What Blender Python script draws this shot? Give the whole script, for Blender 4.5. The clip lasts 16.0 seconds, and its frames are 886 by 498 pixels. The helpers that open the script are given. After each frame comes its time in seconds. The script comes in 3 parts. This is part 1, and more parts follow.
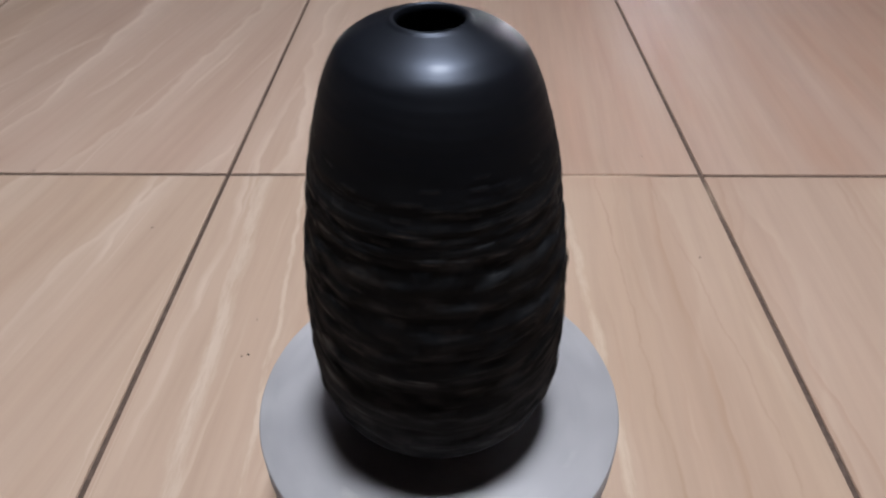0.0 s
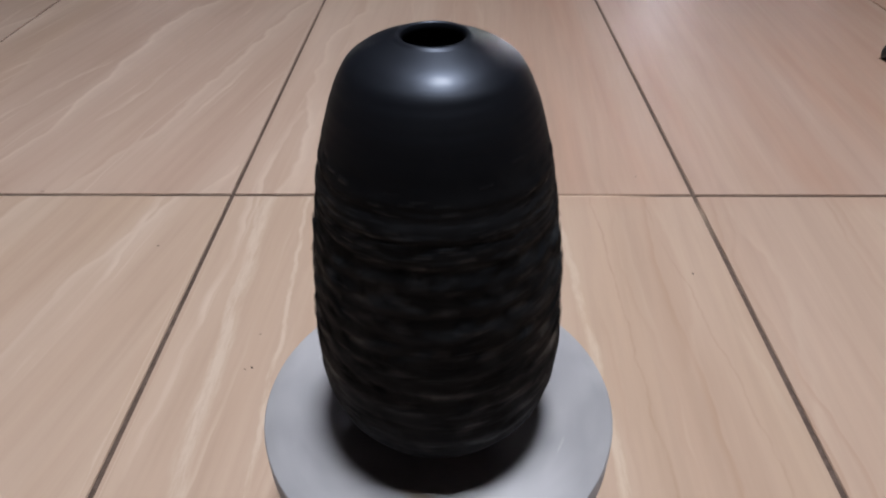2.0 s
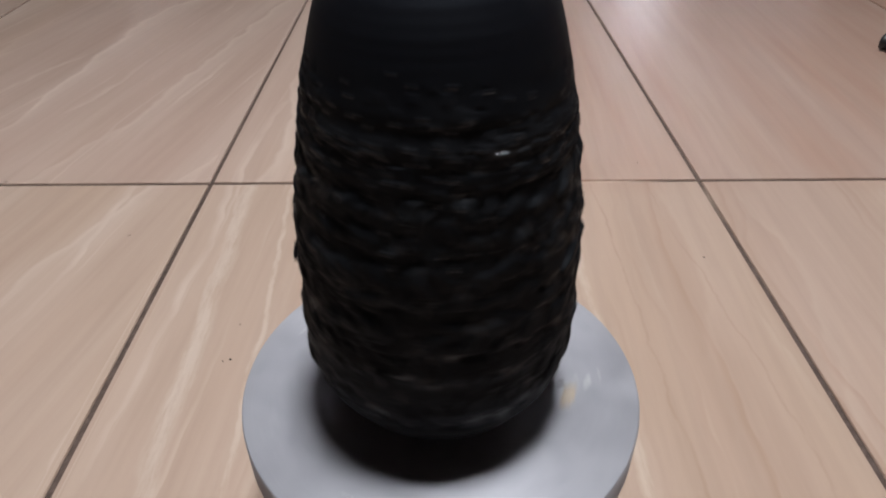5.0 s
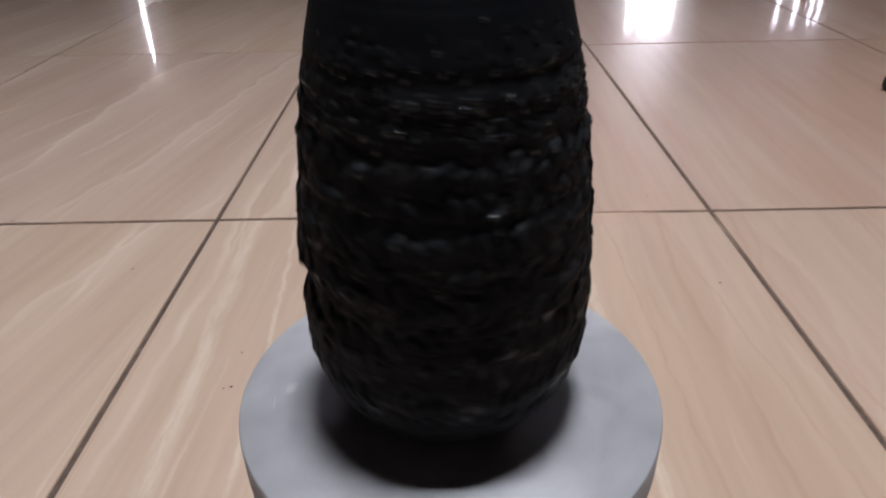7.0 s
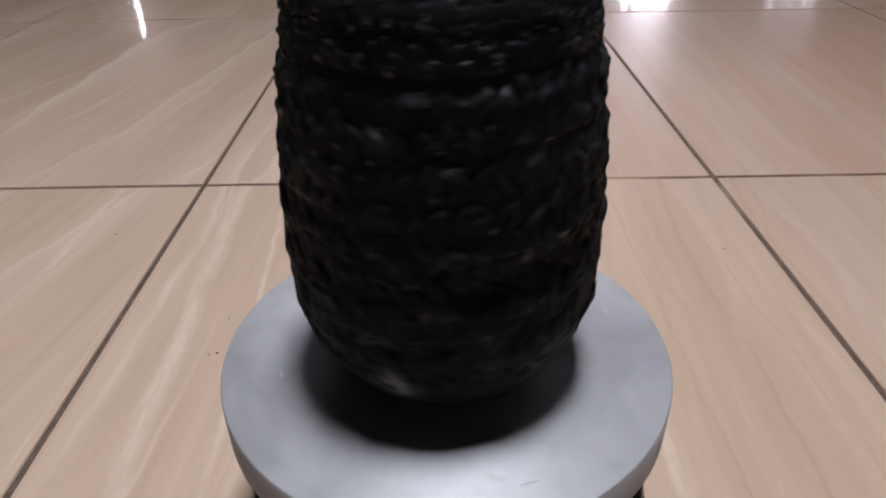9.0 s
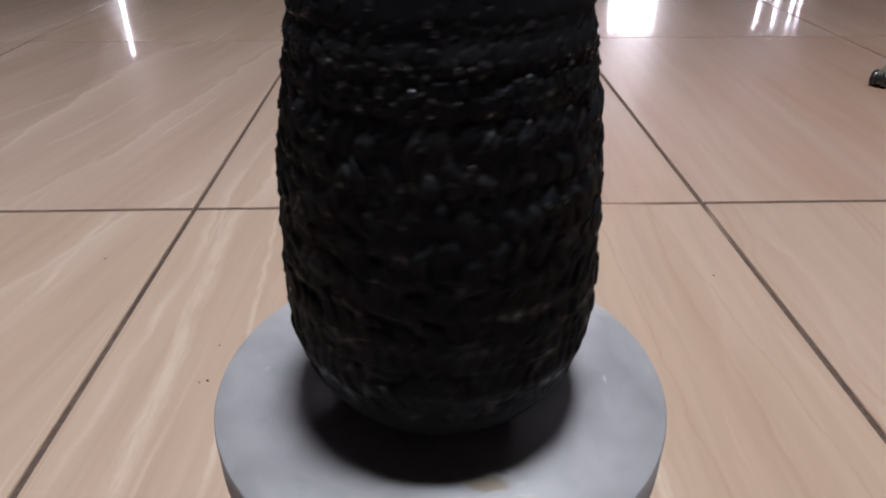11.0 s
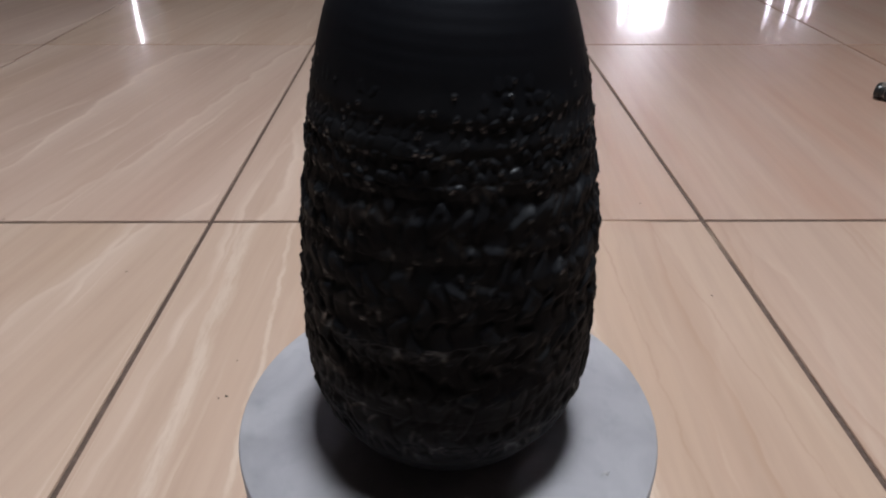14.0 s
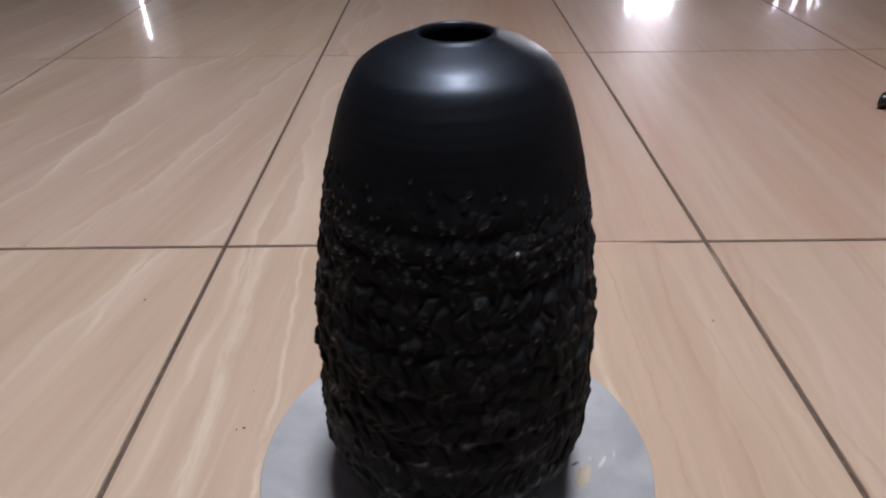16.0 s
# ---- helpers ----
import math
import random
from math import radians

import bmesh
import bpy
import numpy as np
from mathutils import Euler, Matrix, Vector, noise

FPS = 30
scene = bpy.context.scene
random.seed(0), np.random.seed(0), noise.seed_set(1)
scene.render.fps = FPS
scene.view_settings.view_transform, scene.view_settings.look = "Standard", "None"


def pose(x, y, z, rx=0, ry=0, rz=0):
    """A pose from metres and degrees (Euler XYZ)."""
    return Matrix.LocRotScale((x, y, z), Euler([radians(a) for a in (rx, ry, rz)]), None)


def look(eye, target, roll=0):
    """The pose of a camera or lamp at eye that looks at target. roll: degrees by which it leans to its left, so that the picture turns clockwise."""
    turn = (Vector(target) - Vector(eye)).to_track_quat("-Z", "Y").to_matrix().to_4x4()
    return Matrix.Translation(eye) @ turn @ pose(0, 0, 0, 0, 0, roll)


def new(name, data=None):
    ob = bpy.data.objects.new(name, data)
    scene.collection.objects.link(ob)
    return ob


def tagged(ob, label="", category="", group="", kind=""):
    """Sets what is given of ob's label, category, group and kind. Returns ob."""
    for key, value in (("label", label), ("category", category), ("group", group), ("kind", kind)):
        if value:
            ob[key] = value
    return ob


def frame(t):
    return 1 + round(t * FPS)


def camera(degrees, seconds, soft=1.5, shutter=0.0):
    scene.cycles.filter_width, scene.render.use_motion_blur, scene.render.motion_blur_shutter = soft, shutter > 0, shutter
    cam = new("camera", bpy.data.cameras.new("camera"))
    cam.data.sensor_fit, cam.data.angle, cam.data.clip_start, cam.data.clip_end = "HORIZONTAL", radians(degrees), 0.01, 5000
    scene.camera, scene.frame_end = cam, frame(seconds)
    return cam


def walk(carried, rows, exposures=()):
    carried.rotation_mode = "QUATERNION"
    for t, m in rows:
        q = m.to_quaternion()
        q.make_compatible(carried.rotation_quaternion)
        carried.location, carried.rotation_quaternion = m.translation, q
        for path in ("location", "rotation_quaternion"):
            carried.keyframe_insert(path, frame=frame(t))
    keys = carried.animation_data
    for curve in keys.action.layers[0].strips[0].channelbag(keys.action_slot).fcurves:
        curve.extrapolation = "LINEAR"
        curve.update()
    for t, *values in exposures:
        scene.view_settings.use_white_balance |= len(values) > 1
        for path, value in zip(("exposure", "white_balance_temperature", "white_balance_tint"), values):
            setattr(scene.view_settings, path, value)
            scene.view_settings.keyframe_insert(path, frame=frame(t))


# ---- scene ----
# ---- camera ----
cam = camera(66.5, 16.0, soft=2.0, shutter=0.9)
PATH = [
    (0.0, (-0.0098, -0.7158, 0.4832), (-0.0368, 0.4284, -0.4864), -0.60),
    (0.5, (-0.0146, -0.7326, 0.4837), (-0.0387, 0.4480, -0.4531), -0.10),
    (1.0, (-0.0112, -0.7376, 0.4862), (-0.0475, 0.4513, -0.4511), -0.71),
    (1.5, (-0.0117, -0.7414, 0.4826), (-0.0410, 0.4597, -0.4382), -0.79),
    (2.0, (-0.0095, -0.7376, 0.4858), (-0.0348, 0.4551, -0.4438), -0.57),
    (2.5, (-0.0089, -0.7343, 0.4827), (-0.0395, 0.4609, -0.4424), -0.76),
    (3.0, (-0.0086, -0.7291, 0.4777), (-0.0401, 0.4609, -0.4531), -0.85),
    (3.5, (-0.0104, -0.7237, 0.4616), (-0.0288, 0.4662, -0.4608), -0.97),
    (4.0, (-0.0135, -0.7189, 0.4474), (-0.0245, 0.4678, -0.4699), -0.80),
    (6.5, (-0.0259, -0.7254, 0.3937), (0.0044, 0.5516, -0.3926), 0.30),
    (7.0, (-0.0198, -0.7291, 0.3831), (-0.0298, 0.5628, -0.3792), -1.30),
    (7.5, (-0.0200, -0.7299, 0.3726), (-0.0371, 0.5604, -0.3922), -2.30),
    (8.0, (-0.0223, -0.7266, 0.3638), (-0.0398, 0.5518, -0.4205), -1.90),
    (8.5, (-0.0205, -0.7212, 0.3566), (-0.0290, 0.5508, -0.4385), -1.40),
    (9.0, (-0.0213, -0.7156, 0.3574), (-0.0189, 0.5528, -0.4433), -0.90),
    (11.5, (-0.0252, -0.7134, 0.3699), (0.0060, 0.5785, -0.3917), -0.10),
    (12.0, (-0.0240, -0.7144, 0.3770), (0.0018, 0.5761, -0.3872), -0.20),
    (12.5, (-0.0250, -0.7153, 0.3821), (0.0006, 0.5712, -0.3888), 0.50),
    (13.0, (-0.0281, -0.7156, 0.3883), (-0.0035, 0.5740, -0.3773), 0.50),
    (13.5, (-0.0261, -0.7169, 0.3948), (-0.0081, 0.5656, -0.3830), 0.60),
    (14.0, (-0.0266, -0.7204, 0.4024), (-0.0113, 0.5578, -0.3824), 0.20),
    (14.5, (-0.0244, -0.7231, 0.4145), (-0.0240, 0.5550, -0.3707), -0.30),
    (15.0, (-0.0251, -0.7331, 0.4313), (-0.0279, 0.7126, -0.4482), -0.82),
    (15.5, (-0.0263, -0.7248, 0.4406), (-0.0378, 0.5450, -0.3579), -1.00),
    (16.0, (-0.0258, -0.7161, 0.4474), (-0.0292, 0.5502, -0.3566), -0.70),
]
walk(cam, [(t, look(eye, aim, lean)) for t, eye, aim, lean in PATH])

# ---- light ----
world = bpy.data.worlds.new("room_air")
world.use_nodes = True
world.node_tree.nodes["Background"].inputs[0].default_value = (0.5, 0.5, 0.55, 1)
world.node_tree.nodes["Background"].inputs[1].default_value = 0.02
scene.world = world
scene.view_settings.exposure = 0.0

CEILING = 2.8
# ceiling fittings: x, y, width, depth, watts, colour
FITTINGS = [
    (0.125, -0.29, 0.50, 0.50, 87.0, (0.93, 0.965, 1.0)),
]
for x, y, w, d, watts, colour in FITTINGS:
    lamp = bpy.data.lights.new("ceiling_lamp", "AREA")
    lamp.shape, lamp.size, lamp.size_y = "RECTANGLE", w - 0.06, d - 0.06
    lamp.energy, lamp.color = watts, colour
    ob = new("ceiling_lamp", lamp)
    ob.location = (x, y, CEILING - 0.062)


# ---- materials ----
def material(name):
    m = bpy.data.materials.new(name)
    m.use_nodes = True
    nt = m.node_tree
    return m, nt, nt.nodes["Principled BSDF"]


def node(nt, kind, **values):
    n = nt.nodes.new(kind)
    for key, value in values.items():
        if key in n.inputs:
            n.inputs[key].default_value = value
    return n


def noise_node(nt, vec, scale, detail=4.0, rough=0.55, distort=0.0):
    n = node(nt, "ShaderNodeTexNoise", Scale=scale, Detail=detail, Roughness=rough, Distortion=distort)
    if vec is not None:
        nt.links.new(vec, n.inputs["Vector"])
    return n.outputs["Fac"]


def ramp(nt, fac, stops):
    n = nt.nodes.new("ShaderNodeValToRGB")
    els = n.color_ramp.elements
    while len(els) < len(stops):
        els.new(0.5)
    for el, (at, col) in zip(els, stops):
        el.position = at
        el.color = (*col, 1) if isinstance(col, tuple) else (col, col, col, 1)
    nt.links.new(fac, n.inputs[0])
    return n.outputs[0]


def mix(nt, fac, a, b, mode="MIX"):
    n = nt.nodes.new("ShaderNodeMix")
    n.data_type, n.blend_type = "RGBA", mode
    for slot, value in ((0, fac), (6, a), (7, b)):
        sock = n.inputs[slot]
        if isinstance(value, bpy.types.NodeSocket):
            nt.links.new(value, sock)
        else:
            if slot:
                value = (*value, 1) if isinstance(value, tuple) else (value, value, value, 1)
            sock.default_value = value
    return n.outputs[2]


def calc(nt, op, a, b=0.0, c=0.0):
    n = nt.nodes.new("ShaderNodeMath")
    n.operation = op
    for sock, value in zip(n.inputs, (a, b, c)):
        if isinstance(value, bpy.types.NodeSocket):
            nt.links.new(value, sock)
        else:
            sock.default_value = value
    return n.outputs[0]


def mapped(nt, kind="Object", scale=(1, 1, 1), turn=(0, 0, 0), shift=None):
    tc = nt.nodes.new("ShaderNodeTexCoord")
    mp = nt.nodes.new("ShaderNodeMapping")
    mp.inputs["Scale"].default_value = scale
    mp.inputs["Rotation"].default_value = [radians(a) for a in turn]
    nt.links.new(tc.outputs[kind], mp.inputs["Vector"])
    if shift is not None:
        nt.links.new(shift, mp.inputs["Location"])
    return mp.outputs[0]


def bump(nt, bsdf, height, strength, distance):
    n = node(nt, "ShaderNodeBump", Strength=strength, Distance=distance)
    nt.links.new(height, n.inputs["Height"])
    nt.links.new(n.outputs[0], bsdf.inputs["Normal"])


def plain(name, colour, rough, metal=0.0, vary=0.12, scale=25.0, relief=0.0):
    """A painted, plastic or metal surface with a little mottling."""
    m, nt, p = material(name)
    vec = mapped(nt)
    big = noise_node(nt, vec, scale * 0.2)
    small = noise_node(nt, vec, scale * 3)
    both = calc(nt, "ADD", calc(nt, "MULTIPLY", big, 0.6), calc(nt, "MULTIPLY", small, 0.4))
    dark = tuple(c * (1 - vary) for c in colour)
    light = tuple(min(1, c * (1 + vary)) for c in colour)
    nt.links.new(ramp(nt, both, [(0.3, dark), (0.7, light)]), p.inputs["Base Color"])
    nt.links.new(ramp(nt, both, [(0.3, max(0.02, rough - 0.06)), (0.7, min(1.0, rough + 0.06))]), p.inputs["Roughness"])
    p.inputs["Metallic"].default_value = metal
    if relief:
        bump(nt, p, small, 0.4, relief)
    return m


def tile_material():
    """Polished beige porcelain with pale and rust veins that run along the room."""
    m, nt, p = material("veined_porcelain")
    rnd = nt.nodes.new("ShaderNodeObjectInfo").outputs["Random"]
    shift = nt.nodes.new("ShaderNodeCombineXYZ")
    nt.links.new(calc(nt, "MULTIPLY", rnd, 7.0), shift.inputs[0])
    nt.links.new(calc(nt, "MULTIPLY", rnd, 13.0), shift.inputs[1])
    off = shift.outputs[0]
    wide = noise_node(nt, mapped(nt, scale=(5.0, 0.7, 1), turn=(0, 0, 7), shift=off), 1.0, 3, 0.5, 0.5)
    fine = noise_node(nt, mapped(nt, scale=(30, 2.2, 1), turn=(0, 0, 7), shift=off), 1.0, 5, 0.6, 0.3)
    grain = noise_node(nt, mapped(nt), 400, 2)
    base = ramp(nt, wide, [(0.3, (0.455, 0.312, 0.242)), (0.5, (0.482, 0.338, 0.266)), (0.72, (0.50, 0.350, 0.264))])
    base = mix(nt, calc(nt, "MULTIPLY", ramp(nt, fine, [(0.45, 0.0), (0.75, 1.0)]), 0.22), base, (0.41, 0.282, 0.212))
    hue = mix(nt, rnd, (0.99, 1.015, 0.98), (0.955, 0.98, 1.05))
    base = mix(nt, 1.0, base, hue, "MULTIPLY")
    # x of the room: pale veins to one side of the middle tile, rust ones to the other
    pos = nt.nodes.new("ShaderNodeSeparateXYZ")
    nt.links.new(nt.nodes.new("ShaderNodeNewGeometry").outputs["Position"], pos.inputs[0])
    side = nt.nodes.new("ShaderNodeMapRange")
    side.inputs[1].default_value, side.inputs[2].default_value = -0.06, 0.14
    nt.links.new(pos.outputs[0], side.inputs[0])
    side = side.outputs[0]
    near = nt.nodes.new("ShaderNodeMapRange")
    near.inputs[1].default_value, near.inputs[2].default_value = 0.04, -0.04
    nt.links.new(pos.outputs[1], near.inputs[0])
    near = near.outputs[0]
    # thin wavering lines that never close into loops
    wander = noise_node(nt, mapped(nt, scale=(1.6, 1.9, 1), shift=off), 1.0, 1)
    wiggle = noise_node(nt, mapped(nt, scale=(4, 11, 1), shift=off), 1.0, 2)
    lean = calc(nt, "ADD", calc(nt, "MULTIPLY", wander, 1.1), calc(nt, "MULTIPLY", wiggle, 0.22))
    obj = nt.nodes.new("ShaderNodeSeparateXYZ")
    nt.links.new(mapped(nt, shift=off), obj.inputs[0])

    # the veins lean on the tiles beyond the joint at x -0.3 and run straight on the others
    left = nt.nodes.new("ShaderNodeMapRange")
    left.inputs[1].default_value, left.inputs[2].default_value = -0.29, -0.31
    nt.links.new(pos.outputs[0], left.inputs[0])
    shear = calc(nt, "ADD", 0.05, calc(nt, "MULTIPLY", left.outputs[0], 0.15))
    across = calc(nt, "SUBTRACT", obj.outputs[0], calc(nt, "MULTIPLY", obj.outputs[1], shear))
    flow = nt.nodes.new("ShaderNodeCombineXYZ")
    nt.links.new(calc(nt, "MULTIPLY", across, 11.0), flow.inputs[0])
    nt.links.new(calc(nt, "MULTIPLY", obj.outputs[1], 0.8), flow.inputs[1])
    vein = noise_node(nt, flow.outputs[0], 1.0, 3, 0.5)

    def threads(per_metre, phase, width):
        u = calc(nt, "FRACT", calc(nt, "ADD", calc(nt, "ADD", calc(nt, "MULTIPLY", across, per_metre), lean), phase))
        return ramp(nt, u, [(0.5 - width * 2.5, 0.0), (0.5 - width * 0.3, 1.0), (0.5 + width * 0.3, 1.0), (0.5 + width, 0.0)])
    fade = ramp(nt, noise_node(nt, mapped(nt, scale=(9, 2.4, 1), shift=off), 1.0, 2), [(0.40, 0.0), (0.60, 1.0)])
    soft = ramp(nt, vein, [(0.45, 0.0), (0.56, 0.25), (0.66, 0.4)])
    # bands that brighten slowly towards one crisp edge
    saw = calc(nt, "FRACT", calc(nt, "ADD", calc(nt, "ADD", calc(nt, "MULTIPLY", across, -5.5), lean), 0.2))
    saw = ramp(nt, saw, [(0.0, 0.0), (0.80, 0.30), (0.91, 0.50), (0.96, 0.85), (1.0, 0.0)])
    soft = calc(nt, "MAXIMUM", soft, calc(nt, "MULTIPLY", saw, ramp(nt, noise_node(nt, flow.outputs[0], 0.5, 4), [(0.40, 0.2), (0.55, 1.0)])))
    crisp = calc(nt, "MAXIMUM", calc(nt, "MULTIPLY", threads(7.0, 0.3, 0.035), 0.9), calc(nt, "MULTIPLY", threads(17.0, 0.8, 0.04), 0.55))
    crisp = calc(nt, "MULTIPLY", crisp, ramp(nt, noise_node(nt, mapped(nt, scale=(11, 3.0, 1), shift=off), 1.0, 3), [(0.42, 0.0), (0.62, 0.85)]))
    pale = calc(nt, "MAXIMUM", soft, crisp)
    base = mix(nt, calc(nt, "MULTIPLY", pale, calc(nt, "SUBTRACT", 0.85, calc(nt, "MULTIPLY", side, calc(nt, "SUBTRACT", 0.78, calc(nt, "MULTIPLY", near, 0.20))))), base, (0.66, 0.53, 0.45))
    line = calc(nt, "MULTIPLY", calc(nt, "MAXIMUM", threads(13.0, 0.1, 0.035), calc(nt, "MULTIPLY", threads(8.0, 0.55, 0.016), 0.8)), fade)
    warm = calc(nt, "MULTIPLY", side, calc(nt, "ADD", 0.10, calc(nt, "MULTIPLY", near, 0.26)))
    base = mix(nt, calc(nt, "MULTIPLY", line, warm), base, (0.36, 0.215, 0.14))
    # soft pinkish bands on the tiles beyond the cross joint
    band = noise_node(nt, mapped(nt, scale=(9.0, 0.9, 1), turn=(0, 0, -9), shift=off), 1.0, 2, 0.5, 0.2)
    band = ramp(nt, band, [(0.38, 0.0), (0.62, 1.0)])
    streak = noise_node(nt, mapped(nt, scale=(34.0, 1.1, 1), turn=(0, 0, -9), shift=off), 1.0, 2)
    band = calc(nt, "MULTIPLY", band, ramp(nt, streak, [(0.35, 0.55), (0.62, 1.0)]))
    base = mix(nt, calc(nt, "MULTIPLY", calc(nt, "MULTIPLY", band, side), calc(nt, "SUBTRACT", 0.85, calc(nt, "MULTIPLY", near, 0.72))), base, (0.425, 0.262, 0.195))
    long_grain = nt.nodes.new("ShaderNodeCombineXYZ")
    nt.links.new(calc(nt, "MULTIPLY", across, 55.0), long_grain.inputs[0])
    nt.links.new(calc(nt, "MULTIPLY", obj.outputs[1], 2.6), long_grain.inputs[1])
    grainy = noise_node(nt, long_grain.outputs[0], 1.0, 5, 0.62, 0.3)
    base = mix(nt, 1.0, base, ramp(nt, grainy, [(0.32, (0.94, 0.93, 0.92)), (0.5, (1.0, 1.0, 1.0)), (0.68, (1.05, 1.055, 1.06))]), "MULTIPLY")
    # the near tiles are a little cooler
    base = mix(nt, 1.0, base, mix(nt, near, (1.005, 0.990, 0.990), (0.990, 0.985, 0.990)), "MULTIPLY")
    # the bold veins of the tile under the wheel: x at the joint, slope, half width, waver, strength
    on_tile = calc(nt, "MULTIPLY", calc(nt, "LESS_THAN", calc(nt, "ABSOLUTE", pos.outputs[0]), 0.3), calc(nt, "LESS_THAN", pos.outputs[1], 0.0))
    ragged = noise_node(nt, mapped(nt, scale=(90, 14, 1)), 1.0, 6, 0.72)
    for at, slope, half, waver, strength, colour in (
        (-0.250, -0.040, 0.0100, 0.020, 0.62, (0.64, 0.52, 0.44)),
        (-0.262, -0.075, 0.0030, 0.030, 0.25, (0.63, 0.51, 0.43)),
        (-0.196, -0.045, 0.0035, 0.026, 0.60, (0.65, 0.53, 0.45)),
        (-0.165, 0.030, 0.0110, 0.030, 0.15, (0.62, 0.49, 0.41)),
        (0.118, -0.030, 0.0060, 0.022, 0.60, (0.65, 0.53, 0.44)),
        (0.165, -0.010, 0.0020, 0.024, 0.40, (0.37, 0.235, 0.165)),
        (0.233, -0.065, 0.0018, 0.030, 0.32, (0.37, 0.235, 0.165)),
    ):
        along = nt.nodes.new("ShaderNodeCombineXYZ")
        nt.links.new(calc(nt, "MULTIPLY", pos.outputs[1], 9.0), along.inputs[1])
        along.inputs[0].default_value = at * 40
        bend = calc(nt, "MULTIPLY", calc(nt, "SUBTRACT", noise_node(nt, along.outputs[0], 1.0, 4, 0.6), 0.5), waver)
        middle = calc(nt, "ADD", calc(nt, "ADD", at, calc(nt, "MULTIPLY", pos.outputs[1], slope)), bend)
        away = calc(nt, "DIVIDE", calc(nt, "ABSOLUTE", calc(nt, "SUBTRACT", pos.outputs[0], middle)), half)
        thick = calc(nt, "ADD", 0.35, ragged)
        vein_line = ramp(nt, calc(nt, "MULTIPLY", calc(nt, "DIVIDE", away, thick), 0.5), [(0.15, 1.0), (0.6, 0.0)])
        vein_line = calc(nt, "MULTIPLY", calc(nt, "MULTIPLY", vein_line, on_tile), ramp(nt, ragged, [(0.36, 0.15 * strength), (0.56, strength)]))
        base = mix(nt, vein_line, base, colour)
    # small dark specks of dirt
    vor = node(nt, "ShaderNodeTexVoronoi", Scale=9.0)
    nt.links.new(mapped(nt, shift=off), vor.inputs["Vector"])
    speck = ramp(nt, vor.outputs["Distance"], [(0.012, 1.0), (0.028, 0.0)])
    base = mix(nt, calc(nt, "MULTIPLY", speck, 0.4), base, (0.10, 0.07, 0.05))
    nt.links.new(base, p.inputs["Base Color"])
    p.inputs["Roughness"].default_value = 0.30
    nt.links.new(ramp(nt, grain, [(0.3, 0.055), (0.7, 0.080)]), p.inputs["Coat Roughness"])
    p.inputs["Coat Weight"].default_value = 0.6
    p.inputs["Specular IOR Level"].default_value = 0.5
    return m


def grout_material():
    m, nt, p = material("dirty_grout")
    vec = mapped(nt)
    big = noise_node(nt, vec, 5.0, 3)
    fine = noise_node(nt, vec, 160.0, 4)
    col = ramp(nt, big, [(0.35, (0.052, 0.031, 0.024)), (0.6, (0.085, 0.054, 0.042)), (0.78, (0.30, 0.22, 0.165))])
    col = mix(nt, calc(nt, "MULTIPLY", ramp(nt, fine, [(0.42, 0.0), (0.70, 1.0)]), 0.55), col, (0.17, 0.118, 0.096))
    worn = nt.nodes.new("ShaderNodeVectorMath")
    worn.operation = "DISTANCE"
    nt.links.new(vec, worn.inputs[0])
    worn.inputs[1].default_value = (0.125, 0.0, 0.0)
    col = mix(nt, ramp(nt, calc(nt, "ADD", worn.outputs["Value"], calc(nt, "MULTIPLY", fine, 0.03)), [(0.09, 0.95), (0.15, 0.0)]), col, (0.55, 0.41, 0.32))
    nt.links.new(col, p.inputs["Base Color"])
    p.inputs["Roughness"].default_value = 0.8
    bump(nt, p, fine, 0.5, 0.001)
    return m


